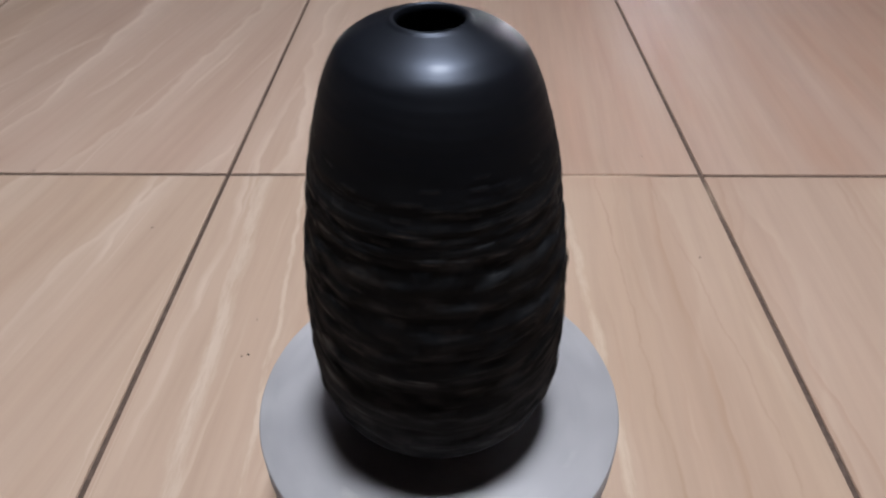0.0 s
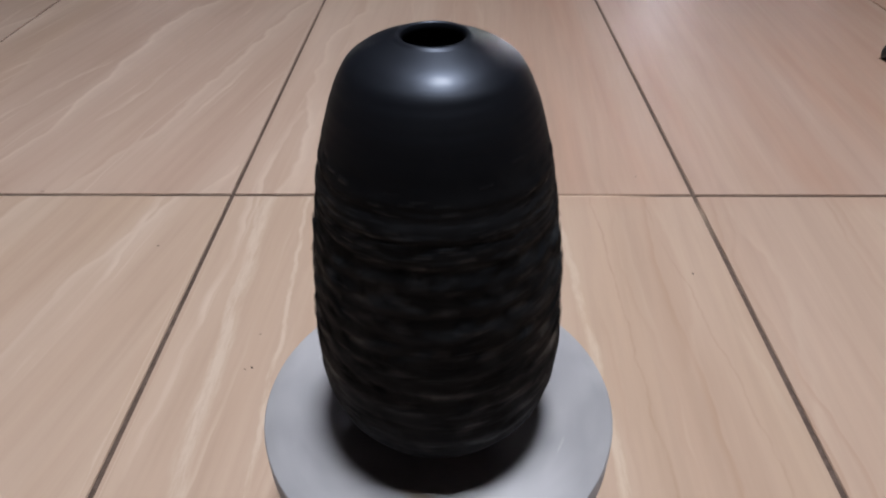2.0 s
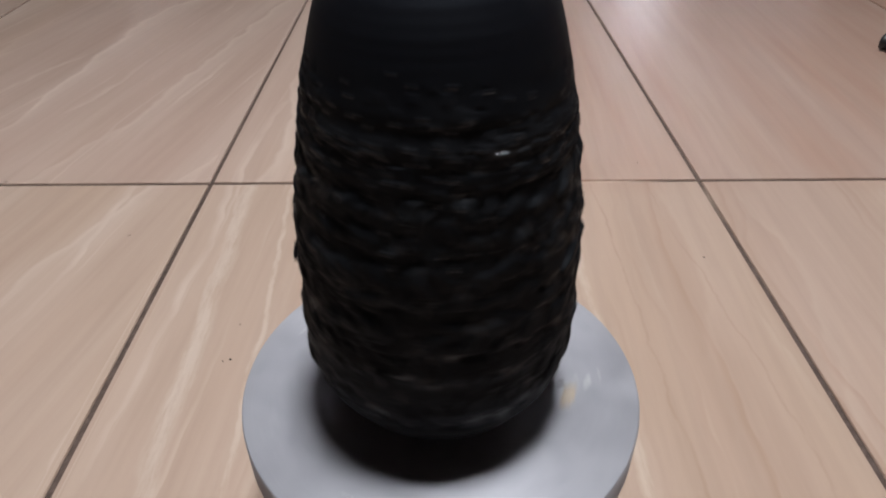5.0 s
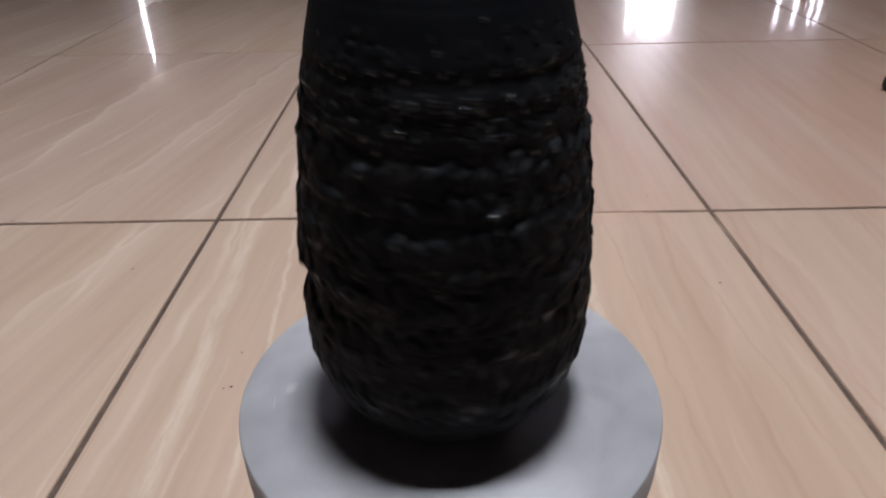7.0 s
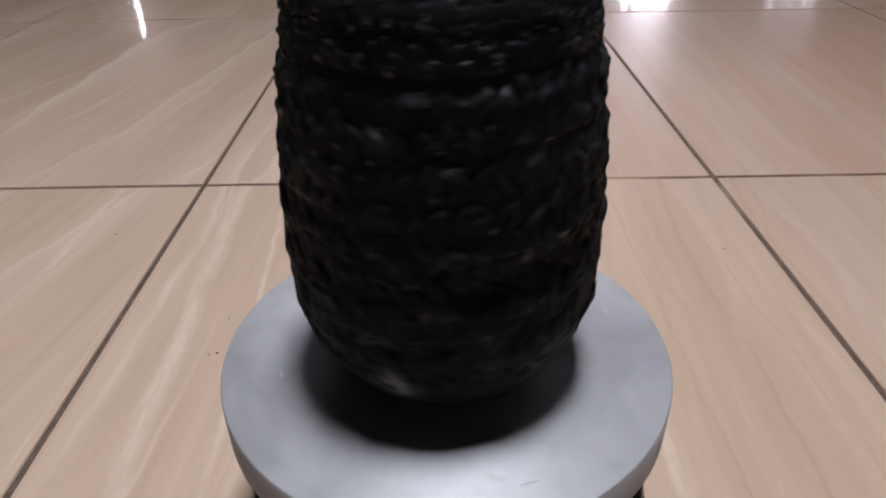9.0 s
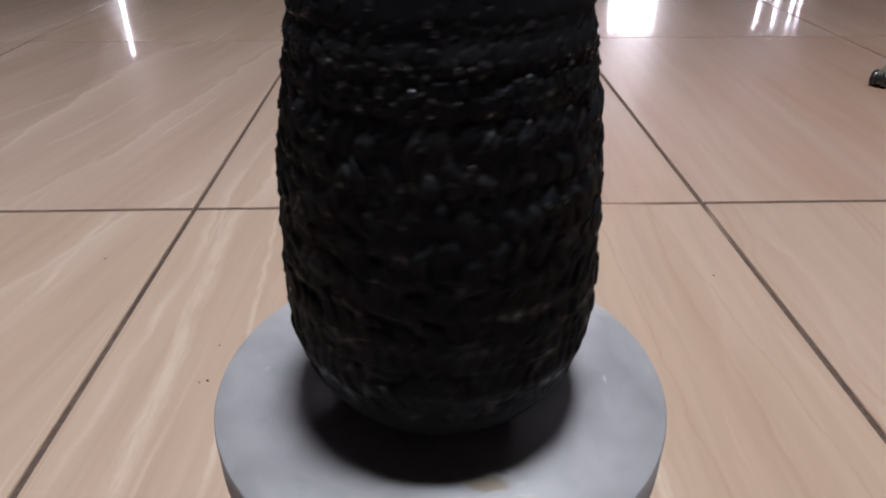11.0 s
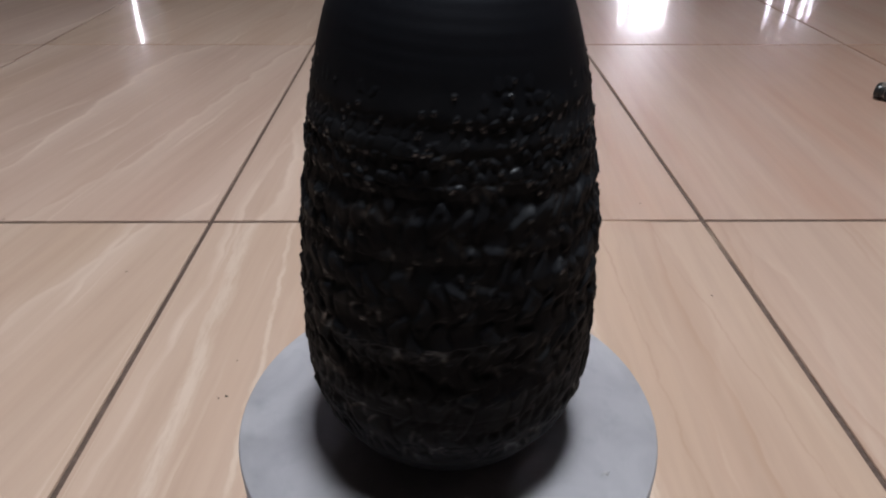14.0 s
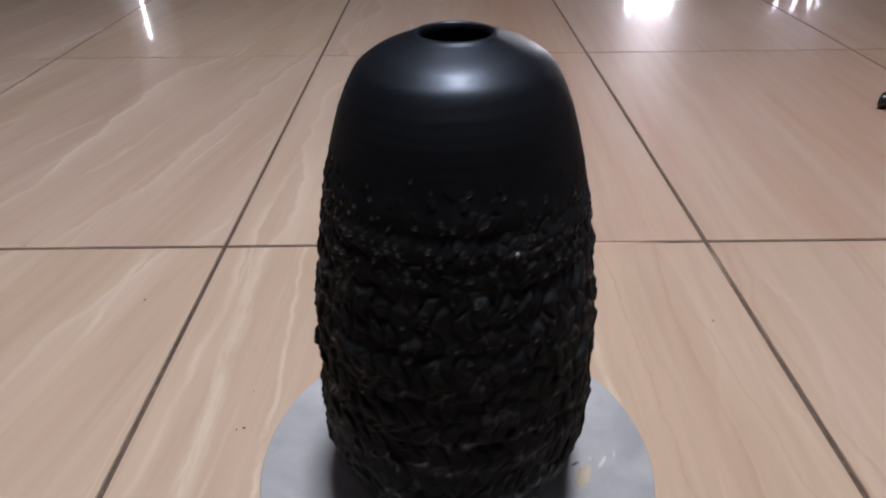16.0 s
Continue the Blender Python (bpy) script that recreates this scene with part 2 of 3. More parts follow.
def clay_material():
    """Black burnished clay: satin on the dome, duller and worn on the crests where it is carved, with dust and
    painted-in bounce light low down.
    """
    m, nt, p = material("black_burnished_clay")
    vec = mapped(nt)
    sep = nt.nodes.new("ShaderNodeSeparateXYZ")
    nt.links.new(vec, sep.inputs[0])
    z = sep.outputs[2]

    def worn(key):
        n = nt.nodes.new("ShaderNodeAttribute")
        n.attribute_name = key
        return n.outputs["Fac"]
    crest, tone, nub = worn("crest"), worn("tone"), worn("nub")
    gloss = ramp(nt, z, [(0.202, 0.0), (0.226, 0.30), (0.243, 1.0)])
    grain = noise_node(nt, vec, 900, 3)
    mid = noise_node(nt, vec, 60, 4)
    rings = noise_node(nt, mapped(nt, scale=(6, 6, 420)), 1.0, 3)
    col = ramp(nt, mid, [(0.35, (0.0078, 0.0083, 0.0102)), (0.7, (0.0140, 0.0146, 0.0168))])
    # dusty facets of dried clay; more low down, painting in light bounced off the wheel
    dust_bounce = calc(nt, "MULTIPLY", ramp(nt, tone, [(0.50, 0.0), (0.95, 1.0)]), ramp(nt, noise_node(nt, vec, 26, 3), [(0.40, 0.05), (0.62, 1.0)]))
    dust_bounce = calc(nt, "MULTIPLY", dust_bounce, ramp(nt, noise_node(nt, vec, 210, 3), [(0.35, 0.45), (0.62, 1.0)]))
    dust_bounce = calc(nt, "MULTIPLY", dust_bounce, ramp(nt, z, [(0.03, 1.0), (0.09, 0.75), (0.17, 0.35), (0.2, 0.0)]))
    col = mix(nt, dust_bounce, col, (0.0235, 0.0258, 0.0290))
    # paler band at the foot, the wheel's reflected light put into the colour
    low = ramp(nt, z, [(0.022, 1.0), (0.036, 0.0)])
    col = mix(nt, calc(nt, "MULTIPLY", low, 0.6), col, (0.020, 0.0205, 0.021))
    col = mix(nt, ramp(nt, z, [(0.190, 0.0), (0.214, 0.9)]), col, (0.0036, 0.0040, 0.0062))
    # a pale smear near the foot
    dist = nt.nodes.new("ShaderNodeVectorMath")
    dist.operation = "DISTANCE"
    nt.links.new(nt.nodes.new("ShaderNodeTexCoord").outputs["Object"], dist.inputs[0])
    dist.inputs[1].default_value = (-0.0044, -0.0632, 0.031)
    smear = calc(nt, "MULTIPLY", ramp(nt, dist.outputs["Value"], [(0.004, 1.0), (0.013, 0.0)]), ramp(nt, noise_node(nt, vec, 120, 3), [(0.40, 0.1), (0.56, 1.0)]))
    col = mix(nt, smear, col, (0.20, 0.20, 0.20))
    nt.links.new(col, p.inputs["Base Color"])
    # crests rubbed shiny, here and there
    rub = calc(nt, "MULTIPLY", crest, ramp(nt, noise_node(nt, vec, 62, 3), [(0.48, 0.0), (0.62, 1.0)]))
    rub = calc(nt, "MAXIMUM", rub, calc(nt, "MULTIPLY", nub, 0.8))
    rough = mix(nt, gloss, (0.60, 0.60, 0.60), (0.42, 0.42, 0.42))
    rough = mix(nt, dust_bounce, rough, (0.8, 0.8, 0.8))
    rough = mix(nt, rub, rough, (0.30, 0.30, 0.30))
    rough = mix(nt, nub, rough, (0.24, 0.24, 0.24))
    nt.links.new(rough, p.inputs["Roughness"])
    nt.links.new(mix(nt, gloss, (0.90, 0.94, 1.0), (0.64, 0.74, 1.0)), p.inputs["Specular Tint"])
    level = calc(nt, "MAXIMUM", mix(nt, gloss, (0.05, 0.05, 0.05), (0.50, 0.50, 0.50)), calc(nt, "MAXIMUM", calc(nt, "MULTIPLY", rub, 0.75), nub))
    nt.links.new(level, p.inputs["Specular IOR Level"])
    # a burnished skin on the dome, streaked round it
    streak = noise_node(nt, mapped(nt, scale=(40, 40, 260)), 1.0, 4)
    nt.links.new(calc(nt, "MULTIPLY", gloss, ramp(nt, streak, [(0.35, 0.03), (0.65, 0.08)])), p.inputs["Coat Weight"])
    nt.links.new(ramp(nt, streak, [(0.35, 0.15), (0.7, 0.26)]), p.inputs["Coat Roughness"])
    h = calc(nt, "ADD", calc(nt, "MULTIPLY", mid, 0.5), calc(nt, "ADD", calc(nt, "MULTIPLY", grain, 0.12), calc(nt, "MULTIPLY", rings, 0.05)))
    bump(nt, p, h, 0.6, 0.0006)
    return m


def aluminium_material():
    """Turned aluminium with concentric tool lines, hand smears and dried slip."""
    m, nt, p = material("turned_aluminium")
    vec = mapped(nt)
    sep = nt.nodes.new("ShaderNodeSeparateXYZ")
    nt.links.new(vec, sep.inputs[0])
    r = calc(nt, "SQRT", calc(nt, "ADD", calc(nt, "MULTIPLY", sep.outputs[0], sep.outputs[0]), calc(nt, "MULTIPLY", sep.outputs[1], sep.outputs[1])))
    rr = nt.nodes.new("ShaderNodeCombineXYZ")
    nt.links.new(r, rr.inputs[0])
    lines = noise_node(nt, rr.outputs[0], 900, 3, 0.7)
    smear = noise_node(nt, vec, 26, 5, 0.6, 0.6)
    stain = noise_node(nt, vec, 60, 4, 0.6)
    col = ramp(nt, smear, [(0.3, (0.385, 0.38, 0.415)), (0.7, (0.51, 0.502, 0.54))])
    col = mix(nt, calc(nt, "MULTIPLY", ramp(nt, stain, [(0.55, 0.0), (0.75, 1.0)]), 0.35), col, (0.30, 0.315, 0.345))
    nt.links.new(col, p.inputs["Base Color"])
    p.inputs["Metallic"].default_value = 0.6
    p.inputs["Anisotropic"].default_value = 0.7
    p.inputs["Anisotropic Rotation"].default_value = 0.25
    tangent = nt.nodes.new("ShaderNodeTangent")
    tangent.direction_type, tangent.axis = "RADIAL", "Z"
    nt.links.new(tangent.outputs[0], p.inputs["Tangent"])
    rough = calc(nt, "ADD", ramp(nt, smear, [(0.3, 0.56), (0.7, 0.70)]), calc(nt, "MULTIPLY", lines, 0.06))
    nt.links.new(rough, p.inputs["Roughness"])
    bump(nt, p, lines, 0.25, 0.0003)
    return m


def glow_material(name, colour, strength):
    m, nt, p = material(name)
    p.inputs["Base Color"].default_value = (0.8, 0.8, 0.8, 1)
    p.inputs["Emission Color"].default_value = (*colour, 1)
    p.inputs["Emission Strength"].default_value = strength
    return m


def glass_material(name, colour):
    m, nt, p = material(name)
    p.inputs["Base Color"].default_value = (*colour, 1)
    p.inputs["Transmission Weight"].default_value = 1.0
    p.inputs["Roughness"].default_value = 0.0
    p.inputs["IOR"].default_value = 1.45
    return m


TILE, GROUT, CLAY, ALU = tile_material(), grout_material(), clay_material(), aluminium_material()
BLACK_IRON = plain("black_enamelled_iron", (0.012, 0.012, 0.013), 0.45, 0.0, 0.3, 40)
BLACK_PLASTIC = plain("black_plastic", (0.014, 0.014, 0.015), 0.38, 0.0, 0.25, 60)
GREY_LEG = plain("grey_painted_steel", (0.27, 0.28, 0.265), 0.35, 0.3, 0.1, 40)
SLIP = plain("dried_pale_slip", (0.56, 0.56, 0.56), 0.85, 0.0, 0.1, 300, 0.0005)
TAN_SLIP = plain("dried_tan_slip", (0.36, 0.30, 0.245), 0.9, 0.0, 0.2, 200, 0.0003)
DARK_CRUMB = plain("dark_clay_crumb", (0.075, 0.055, 0.045), 0.9, 0.0, 0.3, 300, 0.0005)
WALL_PAINT = plain("cream_wall_paint", (0.13, 0.115, 0.10), 0.85, 0.0, 0.05, 6, 0.0005)
WARM_PAINT = plain("tan_wall_paint", (0.17, 0.11, 0.08), 0.85, 0.0, 0.06, 6, 0.0005)
CEIL_PAINT = plain("ceiling_paint", (0.10, 0.097, 0.094), 0.9, 0.0, 0.04, 5, 0.0005)
SKIRTING = plain("brown_skirting_tile", (0.20, 0.14, 0.10), 0.3, 0.0, 0.15, 12)
FRAME_PAINT = plain("white_frame_paint", (0.7, 0.7, 0.69), 0.45, 0.0, 0.05, 20)
DAYLIGHT = glow_material("daylight_outside", (0.90, 0.88, 1.0), 38.0)
DIFFUSER = glow_material("lamp_diffuser", (0.93, 0.96, 1.0), 3.0)
GLASS = glass_material("window_glass", (1.0, 1.0, 1.0))
# grey tint added to dim the daylight that window_1 throws on the floor
GREY_GLASS = glass_material("dimming_grey_glass", (0.40, 0.39, 0.42))


# ---- builders ----
def link(name, bm, mat, parent=None, label="", smooth=False):
    me = bpy.data.meshes.new(name)
    bm.to_mesh(me)
    bm.free()
    me.materials.append(mat)
    if smooth:
        me.polygons.foreach_set("use_smooth", [True] * len(me.polygons))
        me.set_sharp_from_angle(angle=radians(38))
    ob = new(name, me)
    if parent is not None:
        ob.parent = parent
    if label:
        tagged(ob, label)
    return ob


part = link


def box(bm, x0, x1, y0, y1, z0, z1, bevel=0.0, seg=2):
    made = bmesh.ops.create_cube(bm, size=1, matrix=Matrix.Translation(((x0 + x1) / 2, (y0 + y1) / 2, (z0 + z1) / 2)) @ Matrix.Diagonal((x1 - x0, y1 - y0, z1 - z0, 1)))
    if bevel:
        vs = set(made["verts"])
        bmesh.ops.bevel(bm, geom=[e for e in bm.edges if e.verts[0] in vs], offset=bevel, segments=seg, affect="EDGES")
    return bm


def boxed(*a, **k):
    return box(bmesh.new(), *a, **k)


def lathe(profile, n=96):
    """A surface turned round z from (radius, height) pairs; a radius of 0 closes it."""
    bm = bmesh.new()
    rings = []
    for r, z in profile:
        if r <= 1e-6:
            rings.append([bm.verts.new((0, 0, z))])
        else:
            rings.append([bm.verts.new((r * math.cos(2 * math.pi * i / n), r * math.sin(2 * math.pi * i / n), z)) for i in range(n)])
    for a, b in zip(rings, rings[1:]):
        for i in range(n):
            j = (i + 1) % n
            if len(a) == 1 and len(b) > 1:
                bm.faces.new((a[0], b[j], b[i]))
            elif len(b) == 1 and len(a) > 1:
                bm.faces.new((a[i], a[j], b[0]))
            elif len(a) > 1:
                bm.faces.new((a[i], a[j], b[j], b[i]))
    bmesh.ops.recalc_face_normals(bm, faces=bm.faces)
    return bm


# ---- the room ----
X0, X1, Y0, Y1 = -6.3, 6.3, -4.0, 9.6


def build_room():
    floor = tagged(link("floor", boxed(X0, X1, Y0, Y1, -0.12, -0.0022), GROUT), "dark brown grout bed of the tiled floor", "floor", kind="structure")
    ceiling = link("ceiling", boxed(X0, X1, Y0, Y1, CEILING, CEILING + 0.12), CEIL_PAINT)
    tagged(ceiling, "dull grey painted ceiling of the hall", "ceiling", kind="structure")
    t = 0.1
    # unseen walls close the hall; wall_east is tan to warm the bounced light
    for name, b, mat in (
        ("wall_south", (X0 - t, X1 + t, Y0 - t, Y0, -0.12, CEILING + 0.12), WALL_PAINT),
        ("wall_west", (X0 - t, X0, Y0, Y1, -0.12, CEILING + 0.12), WALL_PAINT),
        ("wall_east", (X1, X1 + t, Y0, Y1, -0.12, CEILING + 0.12), WARM_PAINT),
    ):
        tagged(link(name, boxed(*b), mat), "plain painted wall of the tiled hall", "wall", kind="structure")
    # the far wall with its openings: x from, x to, sill, head
    bm = bmesh.new()
    at = X0 - t
    for x0, x1, sill, head in OPENINGS:
        box(bm, at, x0, Y1, Y1 + t, -0.12, CEILING + 0.12)
        box(bm, x0, x1, Y1, Y1 + t, head, CEILING + 0.12)
        box(bm, x0, x1, Y1, Y1 + t, -0.12, sill)
        at = x1
    box(bm, at, X1 + t, Y1, Y1 + t, -0.12, CEILING + 0.12)
    tagged(link("wall_north", bm, WALL_PAINT), "far painted wall with bright daylit openings", "wall", kind="structure")
    for name, b in (
        ("baseboard_south", (X0, X1, Y0, Y0 + 0.012, 0.0, 0.1)),
        ("baseboard_west", (X0, X0 + 0.012, Y0 + 0.012, Y1, 0.0, 0.1)),
        ("baseboard_east", (X1 - 0.012, X1, Y0 + 0.012, Y1, 0.0, 0.1)),
    ):
        tagged(link(name, boxed(*b, bevel=0.003), SKIRTING), "brown tile skirting along the wall", "baseboard", kind="structure")
    tagged(link("backdrop", boxed(X0 - 2, X1 + 2, Y1 + 1.0, Y1 + 1.02, -0.1, 4.5), DAYLIGHT), "bright overcast daylight outside the hall", "daylight", kind="structure")
    return floor


# slit of a door left ajar, glass door, barred window
OPENINGS = [(-4.470, -4.406, 0.01, 2.30), (2.66, 3.40, 0.01, 2.02), (4.86, 5.58, 0.6, 1.98)]


def build_openings():
    x0, x1, z0, z1 = OPENINGS[1]
    door = tagged(new("door_1"), "white-framed glass door letting in daylight", "door", kind="structure")
    door.location = ((x0 + x1) / 2, Y1 + 0.06, z0)
    w, h = (x1 - x0) / 2, z1 - z0
    for a, b, c, d in ((-w, -w + 0.03, 0, h), (w - 0.03, w, 0, h), (-w + 0.03, w - 0.03, h - 0.03, h), (-w + 0.03, w - 0.03, 0, 0.06), (-w + 0.14, -w + 0.215, 0.06, h - 0.03)):
        part("door_frame", boxed(a, b, -0.025, 0.025, c, d, bevel=0.003), FRAME_PAINT, door)
    for a, b in ((-w + 0.03, -w + 0.14), (-w + 0.215, w - 0.03)):
        part("pane", boxed(a, b, -0.003, 0.003, 0.06, h - 0.03), GLASS, door).visible_shadow = False
    x0, x1, z0, z1 = OPENINGS[2]
    win = tagged(new("window_1"), "barred window with bright daylight behind", "window", kind="structure")
    win.location = ((x0 + x1) / 2, Y1 + 0.06, z0)
    w, h = (x1 - x0) / 2, z1 - z0
    for a, b in ((-w, -w + 0.03), (-w + 0.085, -w + 0.29), (-w + 0.355, -w + 0.53), (-w + 0.585, -w + 0.65), (w - 0.025, w)):
        part("bar", boxed(a, b, -0.02, 0.02, 0, h, bevel=0.003), FRAME_PAINT, win)
    part("pane", boxed(-w, w, 0.026, 0.032, 0, h), GREY_GLASS, win).visible_shadow = False
    part("window_sill", boxed(-w, w, -0.05, 0.02, -0.03, 0.0, bevel=0.003), FRAME_PAINT, win)


def build_ceiling_lights():
    for x, y, w, d, watts, colour in FITTINGS:
        light = tagged(new("ceiling_light"), "square white recessed panel lamp on the ceiling", "ceiling light", "ceiling lights")
        light.location = (x, y, CEILING)
        bm = bmesh.new()
        for a, b, c, e in ((-w / 2, w / 2, -d / 2, -d / 2 + 0.03), (-w / 2, w / 2, d / 2 - 0.03, d / 2), (-w / 2, -w / 2 + 0.03, -d / 2 + 0.03, d / 2 - 0.03), (w / 2 - 0.03, w / 2, -d / 2 + 0.03, d / 2 - 0.03)):
            box(bm, a, b, c, e, -0.055, 0.0)
        part("frame", bm, FRAME_PAINT, light)
        part("diffuser", boxed(-w / 2 + 0.03, w / 2 - 0.03, -d / 2 + 0.03, d / 2 - 0.03, -0.045, -0.035), DIFFUSER, light, "glowing white diffuser")


# ---- the turntable ----
AXIS_X, AXIS_Y, TOP, WHEEL = -0.020, -0.4365, 0.122, 0.1168


def build_turntable():
    table = tagged(new("turntable"), "pottery banding wheel with a round aluminium head on the floor", "turntable")
    table.location = (AXIS_X, AXIS_Y, 0)
    foot = [(0, 0.0), (0.113, 0.0), (0.1165, 0.003), (0.1165, 0.026), (0.114, 0.031), (0.106, 0.034), (0.075, 0.040), (0.045, 0.052), (0.034, 0.066), (0.032, 0.072), (0, 0.072)]
    part("base", lathe(foot), BLACK_IRON, table, "black cast-iron foot and column", True)
    head = part("wheel_head", lathe(
        [(0, 0), (0.02, 0), (0.045, 0), (0.07, 0), (0.09, -0.0001), (0.1, 0), (WHEEL - 0.0016, 0), (WHEEL - 0.0006, -0.0004), (WHEEL, -0.0016), (WHEEL, -0.0225), (WHEEL - 0.0012, -0.024), (0.105, -0.024), (0.1, -0.022), (0, -0.022)], 160), ALU, table, "turned aluminium wheel head with dried slip stains", True)
    head.location = (0, 0, TOP)
    part("hub", lathe([(0, -0.0495), (0.040, -0.0495), (0.052, -0.045), (0.060, -0.0225), (0, -0.0225)], 96), BLACK_IRON, head, "black iron underside of the wheel head", True)

    def smear(az, r, length, width, turn, mat, name, seed, thick=0.0006):
        rng = random.Random(seed)
        bm = bmesh.new()
        n = 18
        ring = [bm.verts.new((length / 2 * math.cos(2 * math.pi * i / n) * rng.uniform(0.7, 1.1), width / 2 * math.sin(2 * math.pi * i / n) * rng.uniform(0.6, 1.15), 0)) for i in range(n)]
        inner = [bm.verts.new((v.co.x * 0.7, v.co.y * 0.7, thick * rng.uniform(0.6, 1.2))) for v in ring]
        for i in range(n):
            j = (i + 1) % n
            bm.faces.new((ring[i], ring[j], inner[j], inner[i]))
        bm.faces.new(inner)
        ob = part(name, bm, mat, head)
        a = radians(az)
        ob.matrix_basis = pose(r * math.cos(a), r * math.sin(a), 0.0001, 0, 0, az + turn)
    smear(147, 0.0875, 0.012, 0.0028, 60, SLIP, "slip_smear", 1)
    smear(151, 0.0955, 0.006, 0.0014, 80, SLIP, "slip_smear", 2)
    smear(148.5, 0.081, 0.004, 0.002, 10, SLIP, "slip_smear", 3)
    smear(139, 0.076, 0.020, 0.010, 75, TAN_SLIP, "slip_stain", 4, 0.0002)
    smear(145, 0.071, 0.007, 0.0013, 30, DARK_CRUMB, "clay_crumb", 5, 0.0008)
    smear(-62, 0.090, 0.0075, 0.0042, 20, SLIP, "slip_smear", 6)
    smear(-55, 0.098, 0.005, 0.0011, 70, SLIP, "slip_smear", 7)
    smear(30, 0.094, 0.006, 0.0012, 40, SLIP, "slip_smear", 8)
    smear(-150, 0.087, 0.005, 0.0022, 90, SLIP, "slip_smear", 9)
    return table, head


# ---- the vase ----
PROFILE_H = [0, 0.006, 0.015, 0.03, 0.05, 0.075, 0.1, 0.125, 0.15, 0.175, 0.195, 0.21, 0.222, 0.232, 0.24, 0.246, 0.2495, 0.2515]
PROFILE_R = [0.0425, 0.0500, 0.0590, 0.0680, 0.0726, 0.0728, 0.0715, 0.0698, 0.0662, 0.0622, 0.0582, 0.0545, 0.0508, 0.0465, 0.0418, 0.0335, 0.0245, 0.0185]


def step(a, b, x):
    s = np.clip((x - a) / (b - a), 0, 1)
    return s * s * (3 - 2 * s)


def chipped(u, v, nu, nv, seed, stretch=1.0, lean=0.0):
    """Chips struck off a sheet that wraps in u. Each is a flat facet, tilted at random, with a crevice round it.
    Gives the facet's height, the nearness to its crevice, its upper crest and a random tone of its own."""
    rng = np.random.RandomState(seed)
    ju, jv, hh, tu, tv, tone = (rng.rand(nv + 4, nu) for _ in range(6))
    gu, gv = u * nu, v * nv
    iu, iv = np.floor(gu).astype(int), np.floor(gv).astype(int)
    d1, d2 = np.full(u.shape, 9.0), np.full(u.shape, 9.0)
    high, mine, top = np.zeros(u.shape), np.zeros(u.shape), np.zeros(u.shape)
    for dv in (-2, -1, 0, 1, 2):
        for du in (-1, 0, 1):
            cu, cv = (iu + du) % nu, np.clip(iv + dv + 2, 0, nv + 3)
            x = gu - (iu + du + 0.5 * ((iv + dv) % 2) + 0.05 + 0.75 * ju[cv, cu])
            y = gv - (iv + dv + 0.05 + 0.85 * jv[cv, cu])
            x = x + lean * y
            # blunt, four-sided outlines rather than round ones
            d = (np.abs(x) ** 2.6 + np.abs(y * stretch) ** 2.6) ** (1 / 2.6)
            near = d < d1
            d2 = np.where(near, d1, np.minimum(d2, d))
            high = np.where(near, 0.15 + 0.85 * hh[cv, cu] ** 1.3 + (tu[cv, cu] - 0.5) * 0.6 * x + (0.05 + 0.7 * tv[cv, cu]) * y, high)
            mine = np.where(near, tone[cv, cu], mine)
            top = np.where(near, y, top)
            d1 = np.where(near, d, d1)
    gap = d2 - d1
    return np.clip(high, 0, 1.3), gap, step(0.12, 0.42, top) * (1 - step(0.05, 0.40, gap)), mine


